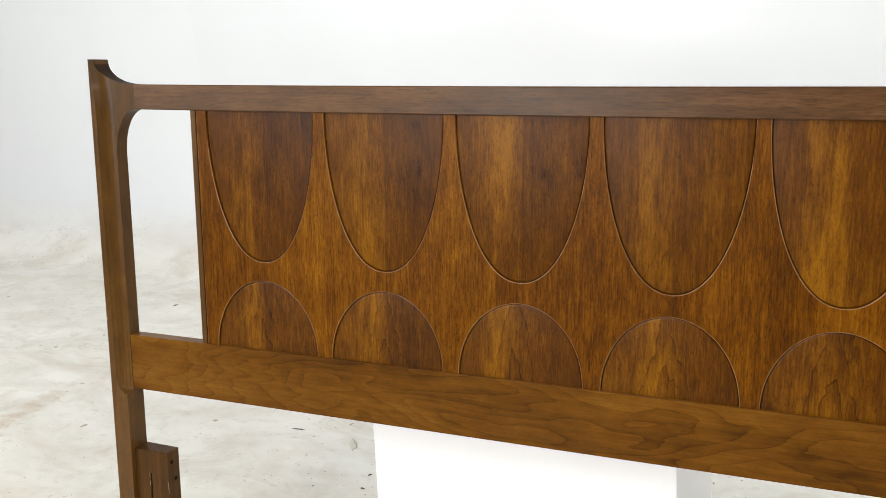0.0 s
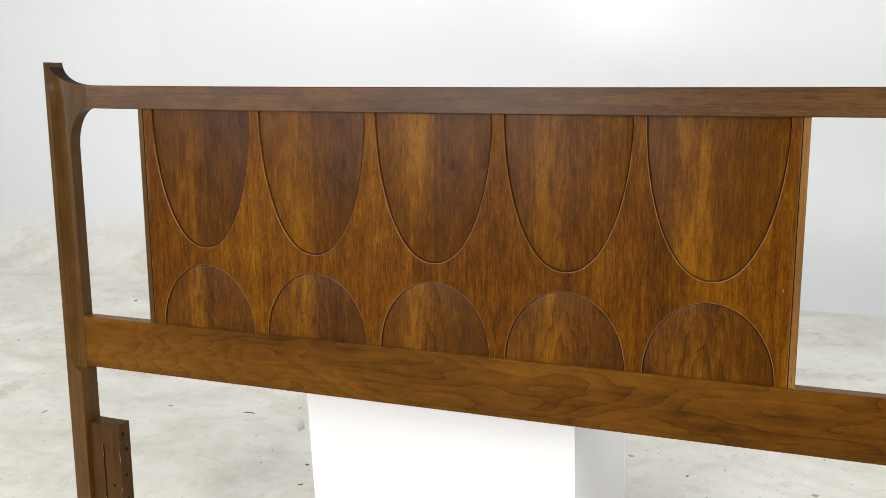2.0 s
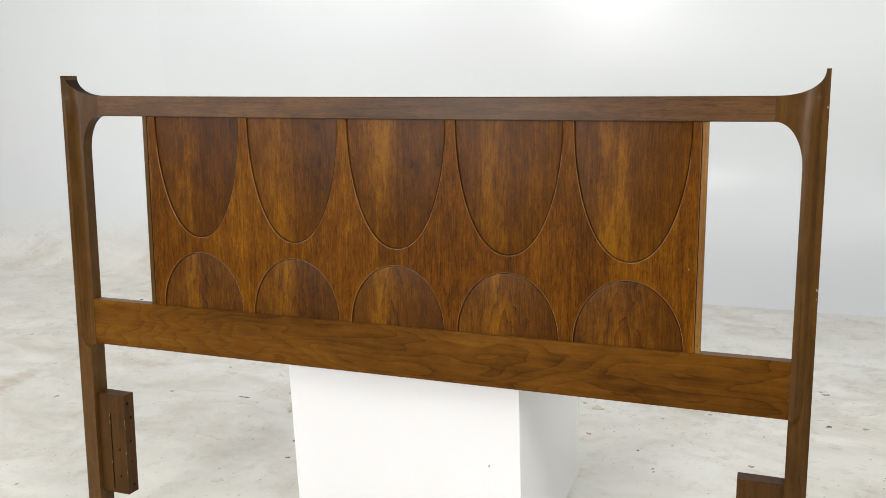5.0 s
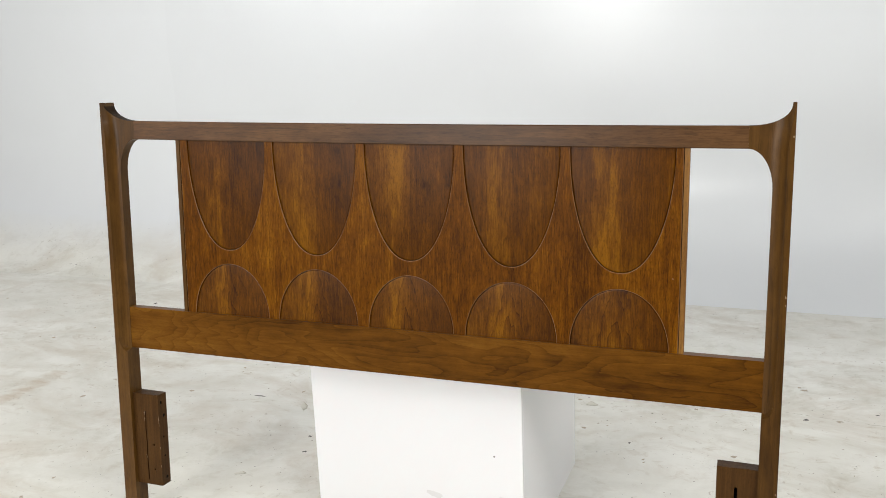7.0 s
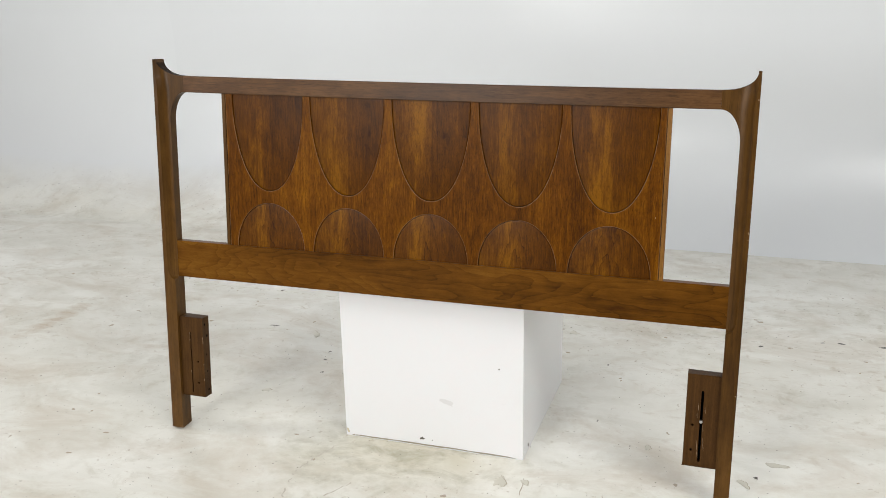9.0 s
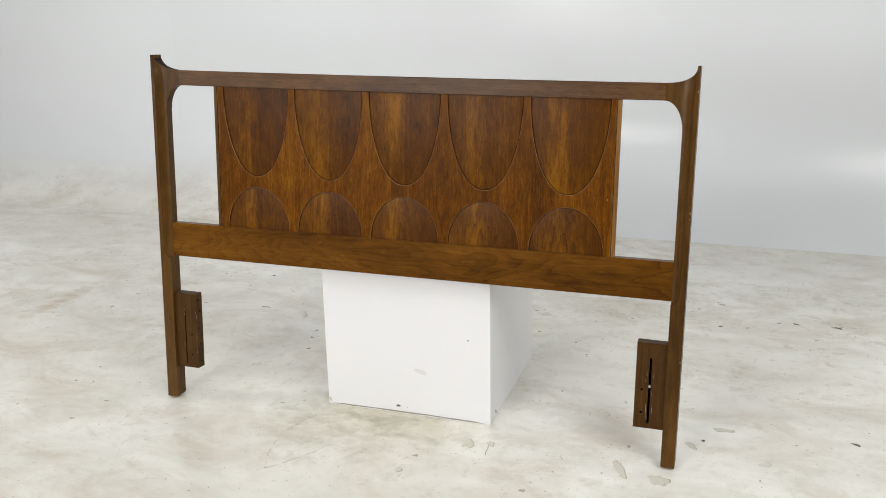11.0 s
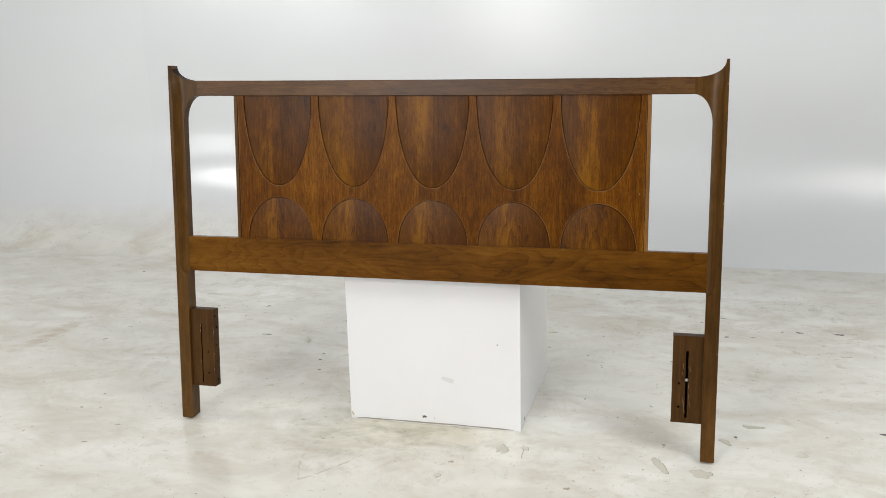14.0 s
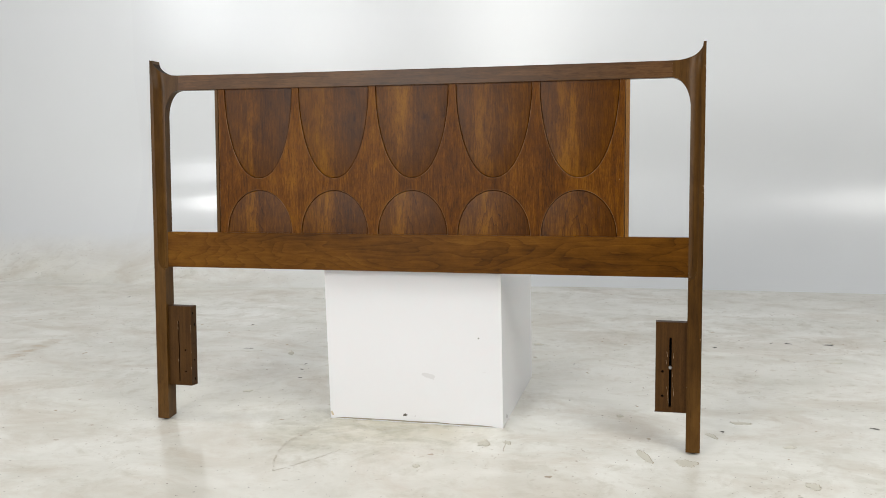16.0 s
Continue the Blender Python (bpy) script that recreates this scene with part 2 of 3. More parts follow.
def floor_colour(n):
    """White studio paint over concrete: soft grime, tan smears, trodden-in soil, tiny chips and painted shade by the
    cube.
    """
    p = n.coord
    x, y, z = n.axes(p)
    cloud = n.noise(p, 1.1, 3.0, 0.5, 0.3)
    colour = n.mix(n.ramp(cloud, (0.34, 0.0), (0.68, 1.0)), (0.87, 0.86, 0.80), (0.76, 0.74, 0.665))
    grime = n.ramp(n.noise(n.moved(p, (0.75, 1.2, 1), (7.3, 2.2, 0)), 5.0, 5.0, 0.62, 0.5), (0.40, 0.0), (0.68, 0.6))
    colour = n.mix(grime, colour, (0.64, 0.62, 0.54))
    smear = n.ramp(n.noise(n.moved(p, (0.7, 1.2, 1), (3.1, 1.7, 0)), 3.4, 7.0, 0.68, 0.7), (0.48, 0.0), (0.70, 0.72))
    colour = n.mix(smear, colour, (0.60, 0.53, 0.43))
    mottle = n.math("MULTIPLY", n.ramp(n.noise(n.moved(p, (1, 1, 1), (4.7, 9.1, 0)), 13.0, 5.0, 0.7, 0.4), (0.50, 0.0), (0.72, 0.55)), n.ramp(n.noise(n.moved(p, (1, 1, 1), (2.9, 5.3, 0)), 1.9, 3.0, 0.5), (0.40, 0.15), (0.62, 1.0)))
    colour = n.mix(mottle, colour, (0.50, 0.46, 0.36))
    # a rusty spill that trails off towards the front
    dx, dy = n.math("ADD", x, 1.63), n.math("ADD", y, -0.60)
    spill = n.math("SQRT", n.math("ADD", n.math("MULTIPLY", n.math("POWER", dx, 2.0), 44.0), n.math("MULTIPLY", n.math("POWER", dy, 2.0), 3.2)))
    ragged = n.math("ADD", spill, n.math("MULTIPLY", n.noise(n.moved(p, (0.7, 1.4, 1)), 8.0, 6.0, 0.68, 0.8), 1.3))
    colour = n.mix(n.ramp(ragged, (0.70, 0.65), (1.40, 0.0)), colour, (0.52, 0.41, 0.29))
    # yellowed dirt before and beside the cube, darkened to hold its soft shadow too
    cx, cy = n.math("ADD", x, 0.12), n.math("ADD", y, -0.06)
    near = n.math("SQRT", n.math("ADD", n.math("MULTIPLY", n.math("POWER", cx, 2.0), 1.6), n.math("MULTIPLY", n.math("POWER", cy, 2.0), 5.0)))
    dirt_and_shade = n.math("ADD", near, n.math("MULTIPLY", n.noise(p, 5.0, 6.0, 0.66, 0.6), 1.0))
    colour = n.mix(n.ramp(dirt_and_shade, (0.50, 0.85), (1.35, 0.0)), colour, (0.53, 0.495, 0.37))
    patchy = n.math("MULTIPLY", n.ramp(dirt_and_shade, (0.60, 0.9), (1.40, 0.0)), n.ramp(n.noise(n.moved(p, (0.8, 1.2, 1), (1.3, 4.1, 0)), 11.0, 6.0, 0.68, 0.5), (0.43, 0.0), (0.62, 0.9)))
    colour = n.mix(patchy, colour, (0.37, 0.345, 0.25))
    # trodden dirt, thickest along the joint behind the cube
    tread = n.ramp(n.math("ABSOLUTE", n.math("ADD", y, -0.95)), (0.0, 1.0), (0.45, 0.6), (0.9, 0.3))
    trod = n.math("MULTIPLY", tread, n.ramp(n.noise(n.moved(p, (0.75, 1.25, 1)), 17.0, 5.0, 0.7, 0.6), (0.57, 0.0), (0.72, 0.6)))
    colour = n.mix(trod, colour, (0.50, 0.42, 0.31))
    fine = n.math("MULTIPLY", n.ramp(n.noise(p, 48.0, 3.0, 0.6, 0.5), (0.63, 0.0), (0.71, 0.65)), n.ramp(n.noise(p, 3.0, 3.0), (0.46, 0.0), (0.66, 1.0)))
    colour = n.mix(fine, colour, (0.34, 0.26, 0.17))
    speck = n.ramp(n.noise(p, 105.0, 2.0, 0.5), (0.715, 0.0), (0.75, 0.9))
    colour = n.mix(speck, colour, (0.13, 0.105, 0.08))
    return colour, n.math("ADD", n.noise(p, 14.0, 5.0, 0.6), n.math("MULTIPLY", fine, -0.5))


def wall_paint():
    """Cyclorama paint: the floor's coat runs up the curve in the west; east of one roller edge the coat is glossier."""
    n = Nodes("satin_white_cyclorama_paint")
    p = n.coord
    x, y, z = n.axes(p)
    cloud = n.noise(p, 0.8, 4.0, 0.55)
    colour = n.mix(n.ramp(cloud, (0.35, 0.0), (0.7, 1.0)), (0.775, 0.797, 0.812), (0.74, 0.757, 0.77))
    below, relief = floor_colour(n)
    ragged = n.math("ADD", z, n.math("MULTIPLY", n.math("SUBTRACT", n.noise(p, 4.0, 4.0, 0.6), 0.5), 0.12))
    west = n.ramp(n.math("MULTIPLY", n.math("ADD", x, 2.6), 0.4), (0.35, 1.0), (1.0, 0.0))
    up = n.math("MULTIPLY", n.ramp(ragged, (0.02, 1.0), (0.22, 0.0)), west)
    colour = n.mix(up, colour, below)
    n.bump(n.noise(p, 3.0, 3.0), 0.06, 0.01)
    edge = n.math("ADD", x, n.math("MULTIPLY", n.noise(n.moved(p, (1, 1, 0.2)), 12.0, 2.0), 0.05))
    streak = n.noise(n.moved(p, (1, 1, 0.12)), 16.0, 3.0, 0.6)
    rough = n.math("ADD", n.glide(x, -2.4, -0.2, 0.11, 0.245), n.math("MULTIPLY", streak, n.glide(x, -2.2, -0.4, 0.12, 0.01)))
    dull = n.math("LESS_THAN", edge, -2.15)
    rough = n.math("ADD", n.math("MULTIPLY", rough, n.math("SUBTRACT", 1.0, dull)), n.math("MULTIPLY", dull, 0.255))
    n.surface(colour, rough)
    n.put(n.bsdf.inputs["Specular IOR Level"], n.math("SUBTRACT", 0.58, n.math("MULTIPLY", dull, 0.16)))
    return n.mat


def plain_paint(name, c, rough=0.6):
    n = Nodes(name)
    colour = n.ramp(n.noise(n.coord, 1.5, 4.0), (0.3, tuple(v * 0.94 for v in c)), (0.7, c))
    return n.surface(colour, rough, specular=0.12)


HOLE_SHADE, STEEL, GLIDE, CUBE_WHITE, FLOOR_PAINT, CYC_PAINT = dark_hole_shade(), steel(), rubber(), cube_white(), floor_paint(), wall_paint()
STUDIO_PAINT = plain_paint("studio_wall_paint", (0.16, 0.165, 0.17))
CEILING_PAINT = plain_paint("studio_ceiling_paint", (0.12, 0.12, 0.125))
UNSEEN_DARK_CONCRETE = plain_paint("bare_concrete", (0.13, 0.125, 0.12), 0.7)
CHIP_GREY = plain_paint("bare_concrete_chip", (0.64, 0.615, 0.53), 0.8)
CHIP_DARK = plain_paint("dark_scuff", (0.13, 0.12, 0.105), 0.7)
CHIP_EDGE = plain_paint("chip_dirt_edge", (0.40, 0.345, 0.265), 0.8)
SCRATCH_GREY = plain_paint("scratched_paint", (0.49, 0.45, 0.37), 0.7)
FLAKE_EDGE = plain_paint("flaked_paint_edge", (0.47, 0.42, 0.33), 0.8)
BASE_GRIME = plain_paint("base_grime", (0.34, 0.30, 0.23), 0.7)
SMEAR = plain_paint("grey_smear", (0.70, 0.695, 0.70), 0.4)
BARE_WOOD = plain_paint("bare_chipped_wood", (0.30, 0.21, 0.13), 0.7)
STAIN_TAN = plain_paint("tan_stain", (0.60, 0.52, 0.38), 0.6)


# ---- mesh helpers ----
def part(name, bm, material, parent, label="", smooth=False):
    """Links a bmesh as one mesh object under a thing or a part."""
    bmesh.ops.recalc_face_normals(bm, faces=bm.faces)
    me = bpy.data.meshes.new(name)
    bm.to_mesh(me)
    bm.free()
    me.materials.append(material)
    if smooth:
        me.shade_smooth()
        me.set_sharp_from_angle(angle=radians(32))
    ob = new(name, me)
    ob.parent = parent
    return tagged(ob, label)


def box(x0, x1, y0, y1, z0, z1, edge=0.0, bm=None, segments=2):
    """A box with rounded edges."""
    bm = bm or bmesh.new()
    v = [bm.verts.new((x, y, z)) for x in (x0, x1) for y in (y0, y1) for z in (z0, z1)]
    faces = [bm.faces.new([v[i] for i in f]) for f in ((0, 1, 3, 2), (4, 6, 7, 5), (0, 4, 5, 1), (2, 3, 7, 6), (0, 2, 6, 4), (1, 5, 7, 3))]
    if edge:
        bmesh.ops.bevel(bm, geom=list({e for f in faces for e in f.edges}), offset=edge, segments=segments, affect="EDGES", profile=0.5)
    return bm


def thing(name, m, label, category, kind="", group=""):
    ob = new(name)
    ob.matrix_world = m
    ob.empty_display_size = 0.1
    return tagged(ob, label, category, group, kind)


# ---- the studio ----
WALL_Y, FACE_Y, COVE = 2.02, 2.32, 0.56


def wall_section(x):
    """The back wall's section: a soft wide curve in the west that tightens to a crisp foot in the east."""
    k = min(max((x + 1.6) / 2.0, 0.0), 1.0)
    k = k * k * (3 - 2 * k)
    start = radians(4 + 52 * k)
    foot = WALL_Y - 0.22 * (1 - k)
    run = FACE_Y - foot
    pts = []
    for i in range(29):
        a = start + (math.pi / 2 - start) * i / 28
        pts.append((foot + run * (math.sin(a) - math.sin(start)) / (1 - math.sin(start)), (COVE + 0.08 * (1 - k)) * (math.cos(start) - math.cos(a)) / math.cos(start)))
    return pts + [(FACE_Y, z) for z in (0.7, 1.2, 2.0, 4.2)] + [(FACE_Y + 0.2, 4.2), (FACE_Y + 0.2, -0.1), (foot, -0.1)]


def back_wall():
    bm = bmesh.new()
    xs = [-6.0, -3.0] + [-1.6 + 0.1 * k for k in range(21)] + [2.5, 5.0]
    rows = [[bm.verts.new((x, y, z)) for y, z in wall_section(x)] for x in xs]
    n = len(rows[0])
    for a, b in zip(rows, rows[1:]):
        for k in range(n):
            bm.faces.new((a[k], a[(k + 1) % n], b[(k + 1) % n], b[k]))
    bm.faces.new(rows[0])
    bm.faces.new(rows[-1])
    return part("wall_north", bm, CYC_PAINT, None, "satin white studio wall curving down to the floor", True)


tagged(back_wall(), "", "wall", "", "structure")
# made-up end of the white paint, out of view
PAINT_EDGE = -1.5
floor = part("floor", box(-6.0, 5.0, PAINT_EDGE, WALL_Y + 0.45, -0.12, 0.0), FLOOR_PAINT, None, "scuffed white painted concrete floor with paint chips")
tagged(floor, "", "floor", "", "structure")
# unseen dark floor, added so the wood reflects less white
tagged(part("floor_unpainted", box(-6.0, 5.0, -6.0, PAINT_EDGE, -0.12, -0.002), UNSEEN_DARK_CONCRETE, None, "unseen dark grey floor added to keep the wood's reflections dark"), "", "floor", "", "structure")
# unseen walls and ceiling close the room, kept dark to cut reflected light
for name, b in (("wall_west", (-6.15, -6.0, -6.0, 2.5, -0.12, 4.2)), ("wall_east", (5.0, 5.15, -6.0, 2.5, -0.12, 4.2)), ("wall_south", (-6.15, 5.15, -6.15, -6.0, -0.12, 4.2))):
    tagged(part(name, box(*b), STUDIO_PAINT, None, "unseen plain wall, dark grey to keep reflections dark"), "", "wall", "", "structure")
tagged(part("ceiling", box(-6.15, 5.15, -6.15, 2.7, 4.2, 4.35), CEILING_PAINT, None, "unseen plain ceiling, dark to keep reflections dark"), "", "ceiling", "", "structure")

# ---- the headboard ----
LEAN = 5.08
HALF, POST_W, DEPTH = 0.737, 0.034, 0.042
RAIL_W = 0.018
TOP0, TOP1, TIP = 0.9155, 0.9560, 0.9965
LOW0, LOW1 = 0.4325, 0.5300
SEAM = 0.078

headboard = thing("headboard", pose(0, 0, 0, -LEAN), "walnut headboard with carved oval panels leaning on a white cube", "headboard")


def lip(v):
    """Width of the flat lip along the outer edge: it narrows into the tip."""
    return (0.0105 + 0.0025 * min(max((0.72 - v) / 0.25, 0.0), 1.0)) * (0.18 + 0.82 * min(max((TIP - v) / 0.075, 0.0), 1.0))


def cove_depth(s, v):
    """How far the post's front lies behind its lip, at s inwards from the outer edge and height v."""
    if s < 0.0015:
        return 0.0012 * (1 - s / 0.0015)
    edge = lip(v)
    x = min(max((s - edge) / 0.038, 0.0), 1.0)
    w = RAIL_W * (1 - (1 - x) ** 3.2)
    k = min(max((s - edge) / (POST_W - edge), 0.0), 1.0)
    foot = 0.4275 + 0.036 * (1 - math.sqrt(1 - (1 - k) ** 2))
    h = 0.003 + 0.004 * k
    q = min(max((v - foot) / h, 0.0), 1.0)
    return w * math.sqrt(max(0.0, 1 - (1 - q) ** 2))


def post_rows():
    """Heights of the post's cross rows with the inner reach of each."""
    rows = [(0.0, POST_W), (0.15, POST_W), (0.30, POST_W), (0.41, POST_W)]
    rows += [(0.42 + 0.0018 * k, POST_W) for k in range(48)]
    rows += [(0.56, POST_W), (0.65, POST_W), (0.74, POST_W), (0.81, POST_W)]
    for k in range(17):
        a = radians(90 * k / 16)
        rows.append((0.842 + (TOP0 - 0.842) * math.sin(a), SEAM - (SEAM - POST_W) * math.cos(a)))
    rows += [(TOP0 + (TOP1 - TOP0) * k / 4, SEAM) for k in (1, 2, 3, 4)]
    for k in range(1, 19):
        a = radians(90 * k / 18)
        rows.append((TIP - (TIP - TOP1) * math.cos(a) ** 0.92, SEAM - (SEAM - 0.0065) * math.sin(a) ** 0.92))
    return rows


def post(side):
    """A sculpted post with a scooped inner front; side -1 or 1."""
    bm = bmesh.new()
    share = (0, 0.08, 0.18, 0.47, 0.82, 1.0)
    front, back = [], []
    tan = math.tan(radians(LEAN))
    for v, reach in post_rows():
        ss = [s * lip(v) for s in share]
        s0 = ss[-1]
        ss += [s0 + (reach - s0) * (k / 13) for k in range(1, 14)]
        f, b = [], []
        for s in ss:
            w = cove_depth(s, v)
            low = 0.006 + w * tan if v == 0 else v
            f.append(bm.verts.new((side * (HALF - s), w, low)))
            low = 0.006 + DEPTH * tan if v == 0 else v
            b.append(bm.verts.new((side * (HALF - s), DEPTH, low)))
        front.append(f), back.append(b)
    n, m = len(front), len(front[0])
    for i in range(n - 1):
        for j in range(m - 1):
            bm.faces.new((front[i][j], front[i][j + 1], front[i + 1][j + 1], front[i + 1][j]))
            bm.faces.new((back[i][j], back[i + 1][j], back[i + 1][j + 1], back[i][j + 1]))
        for j in (0, m - 1):
            bm.faces.new((front[i][j], front[i + 1][j], back[i + 1][j], back[i][j]))
    for i in (0, n - 1):
        for j in range(m - 1):
            bm.faces.new((front[i][j], front[i][j + 1], back[i][j + 1], back[i][j]))
    ob = part("post", bm, WALNUT_POST, headboard, "tall sculpted walnut post with a scooped inner face and flared tip", True)
    ob.data.materials.append(WALNUT_END)
    for f in ob.data.polygons:
        if f.center.z > TOP1 and f.normal.z > 0.25:
            f.material_index = 1
    return ob


for side in (-1, 1):
    leg = post(side)
    bm = bmesh.new()
    bmesh.ops.create_cone(bm, cap_ends=True, segments=20, radius1=0.010, radius2=0.012, depth=0.006)
    bmesh.ops.transform(bm, matrix=pose(side * (HALF - 0.017), 0.021, 0.0048, LEAN), verts=bm.verts)
    part("foot_glide", bm, GLIDE, leg, "small dark furniture glide")

RAIL_END = HALF - SEAM + 0.0004


def top_rail():
    """A long rail in short lengths, its four long edges eased."""
    bm = bmesh.new()
    y0, y1, e = RAIL_W - 0.001, DEPTH - 0.001, 0.0015
    section = [(y0 + e, TOP0), (y0 + 0.4 * e, TOP0 + 0.4 * e), (y0, TOP0 + e), (y0, TOP1 - e), (y0 + 0.4 * e, TOP1 - 0.4 * e), (y0 + e, TOP1), (y1 - e, TOP1), (y1, TOP1 - e), (y1, TOP0 + e), (y1 - e, TOP0)]
    rows = [[bm.verts.new((-RAIL_END + 2 * RAIL_END * k / 36, y, z)) for y, z in section] for k in range(37)]
    for a, b in zip(rows, rows[1:]):
        for i in range(len(section)):
            j = (i + 1) % len(section)
            bm.faces.new((a[i], a[j], b[j], b[i]))
    bm.faces.new(rows[0]), bm.faces.new(rows[-1])
    return bm


part("top_rail", top_rail(), WALNUT_TOP, headboard, "gently bowed walnut top rail with horizontal grain", True)
LOW_END = HALF - POST_W + 0.003
part("lower_rail", box(-LOW_END, LOW_END, RAIL_W, DEPTH - 0.001, LOW0, LOW1, 0.0007), WALNUT_RAIL, headboard, "wide walnut lower rail with swirling figured grain")

# the panel: a fretted overlay over ten sunken fields
PANEL0, PANEL1 = -0.5525, 0.5595
PITCH, MID = 0.2155, 0.0055
CENTRES = [MID + PITCH * k for k in (-2, -1, 0, 1, 2)]
U_HALF, U_LOW, ARCH_HALF, ARCH_TOP = 0.0985, 0.6770, 0.0945, 0.6455
STRIP = 0.0095
OVER0, OVER1 = PANEL0 + STRIP + 0.0011, PANEL1 - STRIP - 0.0011
PANEL_TOP, PANEL_LOW = TOP0 + 0.004, LOW1 - 0.0012


def u_curve(c, steps=56):
    """The upper field's edge, from its top left down and round to its top right."""
    out = []
    for k in range(steps + 1):
        a = math.pi * k / steps
        x, y = -math.cos(a), math.sin(a)
        out.append((c + U_HALF * math.copysign(abs(x) ** 0.94, x), TOP0 + 0.002 + (U_LOW - TOP0 - 0.002) * y ** 1.0))
    return out


def arch_curve(c, steps=44):
    """The lower field's edge, from its foot on the right up and round to the left."""
    out = []
    for k in range(steps + 1):
        a = math.pi * k / steps
        out.append((c + ARCH_HALF * math.cos(a), PANEL_LOW + (ARCH_TOP - PANEL_LOW) * math.sin(a)))
    return out


def overlay():
    loop = [(OVER0, PANEL_TOP)]
    for c in CENTRES:
        u = u_curve(c)
        loop += [(u[0][0], PANEL_TOP)] + u + [(u[-1][0], PANEL_TOP)]
    loop += [(OVER1, PANEL_TOP), (OVER1, PANEL_LOW)]
    for c in reversed(CENTRES):
        loop += arch_curve(c)
    loop += [(OVER0, PANEL_LOW)]
    n = len(loop)
    bm = bmesh.new()

    def offset(d):
        out = []
        for i in range(n):
            p0, p, p1 = (Vector(loop[(i + k) % n]) for k in (-1, 0, 1))
            a, b = p - p0, p1 - p
            na = Vector((a.y, -a.x)).normalized() if a.length > 1e-7 else Vector((0, 0))
            nb = Vector((b.y, -b.x)).normalized() if b.length > 1e-7 else Vector((0, 0))
            m = na + nb
            m = m / max(m.length_squared / 2, 0.6) if m.length > 1e-6 else m
            out.append(p + m * d)
        return out

    rings = []
    for d, w in ((0.0012, RAIL_W - 0.0002), (0.0006, RAIL_W + 0.0000), (0.0, RAIL_W + 0.0007), (-0.0003, RAIL_W + 0.0075)):
        rings.append([bm.verts.new((x, w, z)) for x, z in offset(d)])
    for k, (a, b) in enumerate(zip(rings, rings[1:])):
        for i in range(n):
            bm.faces.new((a[i], a[(i + 1) % n], b[(i + 1) % n], b[i])).material_index = 1 if k < 2 else 0
    face = bm.faces.new(rings[0])
    bmesh.ops.triangulate(bm, faces=[face], ngon_method="EAR_CLIP")
    return bm


panel = part("panel_overlay", overlay(), WALNUT_OVERLAY, headboard, "fretted walnut veneer overlay with hourglass bars between oval cut-outs")
panel.data.materials.append(WORN_RIM_GLINT)


def field(curve, closed_low):
    """A sunken veneer field, a hair smaller than its opening, its edge rolled back."""
    bm = bmesh.new()
    cx = sum(p[0] for p in curve) / len(curve)
    zz = [p[1] for p in curve]
    span = max(zz) - min(zz)
    cz = min(zz) if closed_low else max(zz)
    half = (max(p[0] for p in curve) - min(p[0] for p in curve)) / 2

    def ring(gap, w):
        return [bm.verts.new((cx + (x - cx) * (1 - gap / half), RAIL_W + w, cz + (z - cz) * (1 - gap / span))) for x, z in curve]

    rings = [ring(0.0003, 0.0092), ring(0.0004, 0.0062), ring(0.0008, 0.0040), ring(0.0014, 0.0033), ring(0.0024, 0.0030), ring(0.0040, 0.0028)]
    n = len(curve)
    for a, b in zip(rings, rings[1:]):
        for i in range(n):
            bm.faces.new((a[i], a[(i + 1) % n], b[(i + 1) % n], b[i]))
    bm.faces.new(rings[-1])
    bm.faces.new(rings[0])
    return bm


for c in CENTRES:
    part("upper_field", field(u_curve(c), False), WALNUT_INSET, headboard, "sunken half-oval walnut veneer field with rounded edge", True)
for c in CENTRES:
    part("lower_field", field(arch_curve(c), True), WALNUT_INSET, headboard, "sunken arched walnut veneer field with cathedral grain", True)
part("backing_board", box(PANEL0 + 0.001, PANEL1 - 0.001, RAIL_W + 0.0093, RAIL_W + 0.017, LOW1 - 0.004, TOP0 + 0.004), WALNUT_BLOCK, headboard)
for x, mat, label in ((PANEL0, WALNUT_POST, "dark narrow edge strip"), (PANEL1 - STRIP, RAW_EDGE, "paler worn edge strip")):
    part("edge_strip", box(x, x + STRIP, RAIL_W - 0.0008, RAIL_W + 0.0090, LOW1 - 0.0015, TOP0 + 0.0015, 0.0008), mat, headboard, label)

# the old frame has sprung: its top bows up a little towards one end
for ob in headboard.children_recursive:
    for v in ob.data.vertices:
        q = v.co.x / HALF
        w = min(max((v.co.z - 0.62) / 0.28, 0.0), 1.0)
        v.co.z += 0.0022 * w * (q * q - q)

# the whole panel sits a little behind the rails' faces
for ob in headboard.children:
    if ob.name.split(".")[0] in ("panel_overlay", "upper_field", "lower_field", "edge_strip", "backing_board"):
        ob.location.y = 0.0034


# mounting blocks on the inner sides of the posts
def circle(cx, cz, r, n=12):
    return [(cx + r * math.cos(2 * math.pi * k / n), cz + r * math.sin(2 * math.pi * k / n)) for k in range(n)]


def slot(cx, z0, z1, r, sway=0.0):
    """A long round-ended slot outline."""
    out = [(cx + r * math.cos(a), z1 + r * math.sin(a)) for a in (radians(22.5 * k) for k in range(9))]
    out += [(cx - r + sway * math.sin(k * 2.1), z1 + (z0 - z1) * k / 8) for k in range(1, 8)]
    out += [(cx - r * math.cos(a), z0 - r * math.sin(a)) for a in (radians(22.5 * k) for k in range(9))]
    out += [(cx + r + sway * math.sin(k * 2.1), z1 + (z0 - z1) * k / 8) for k in range(7, 0, -1)]
    return out


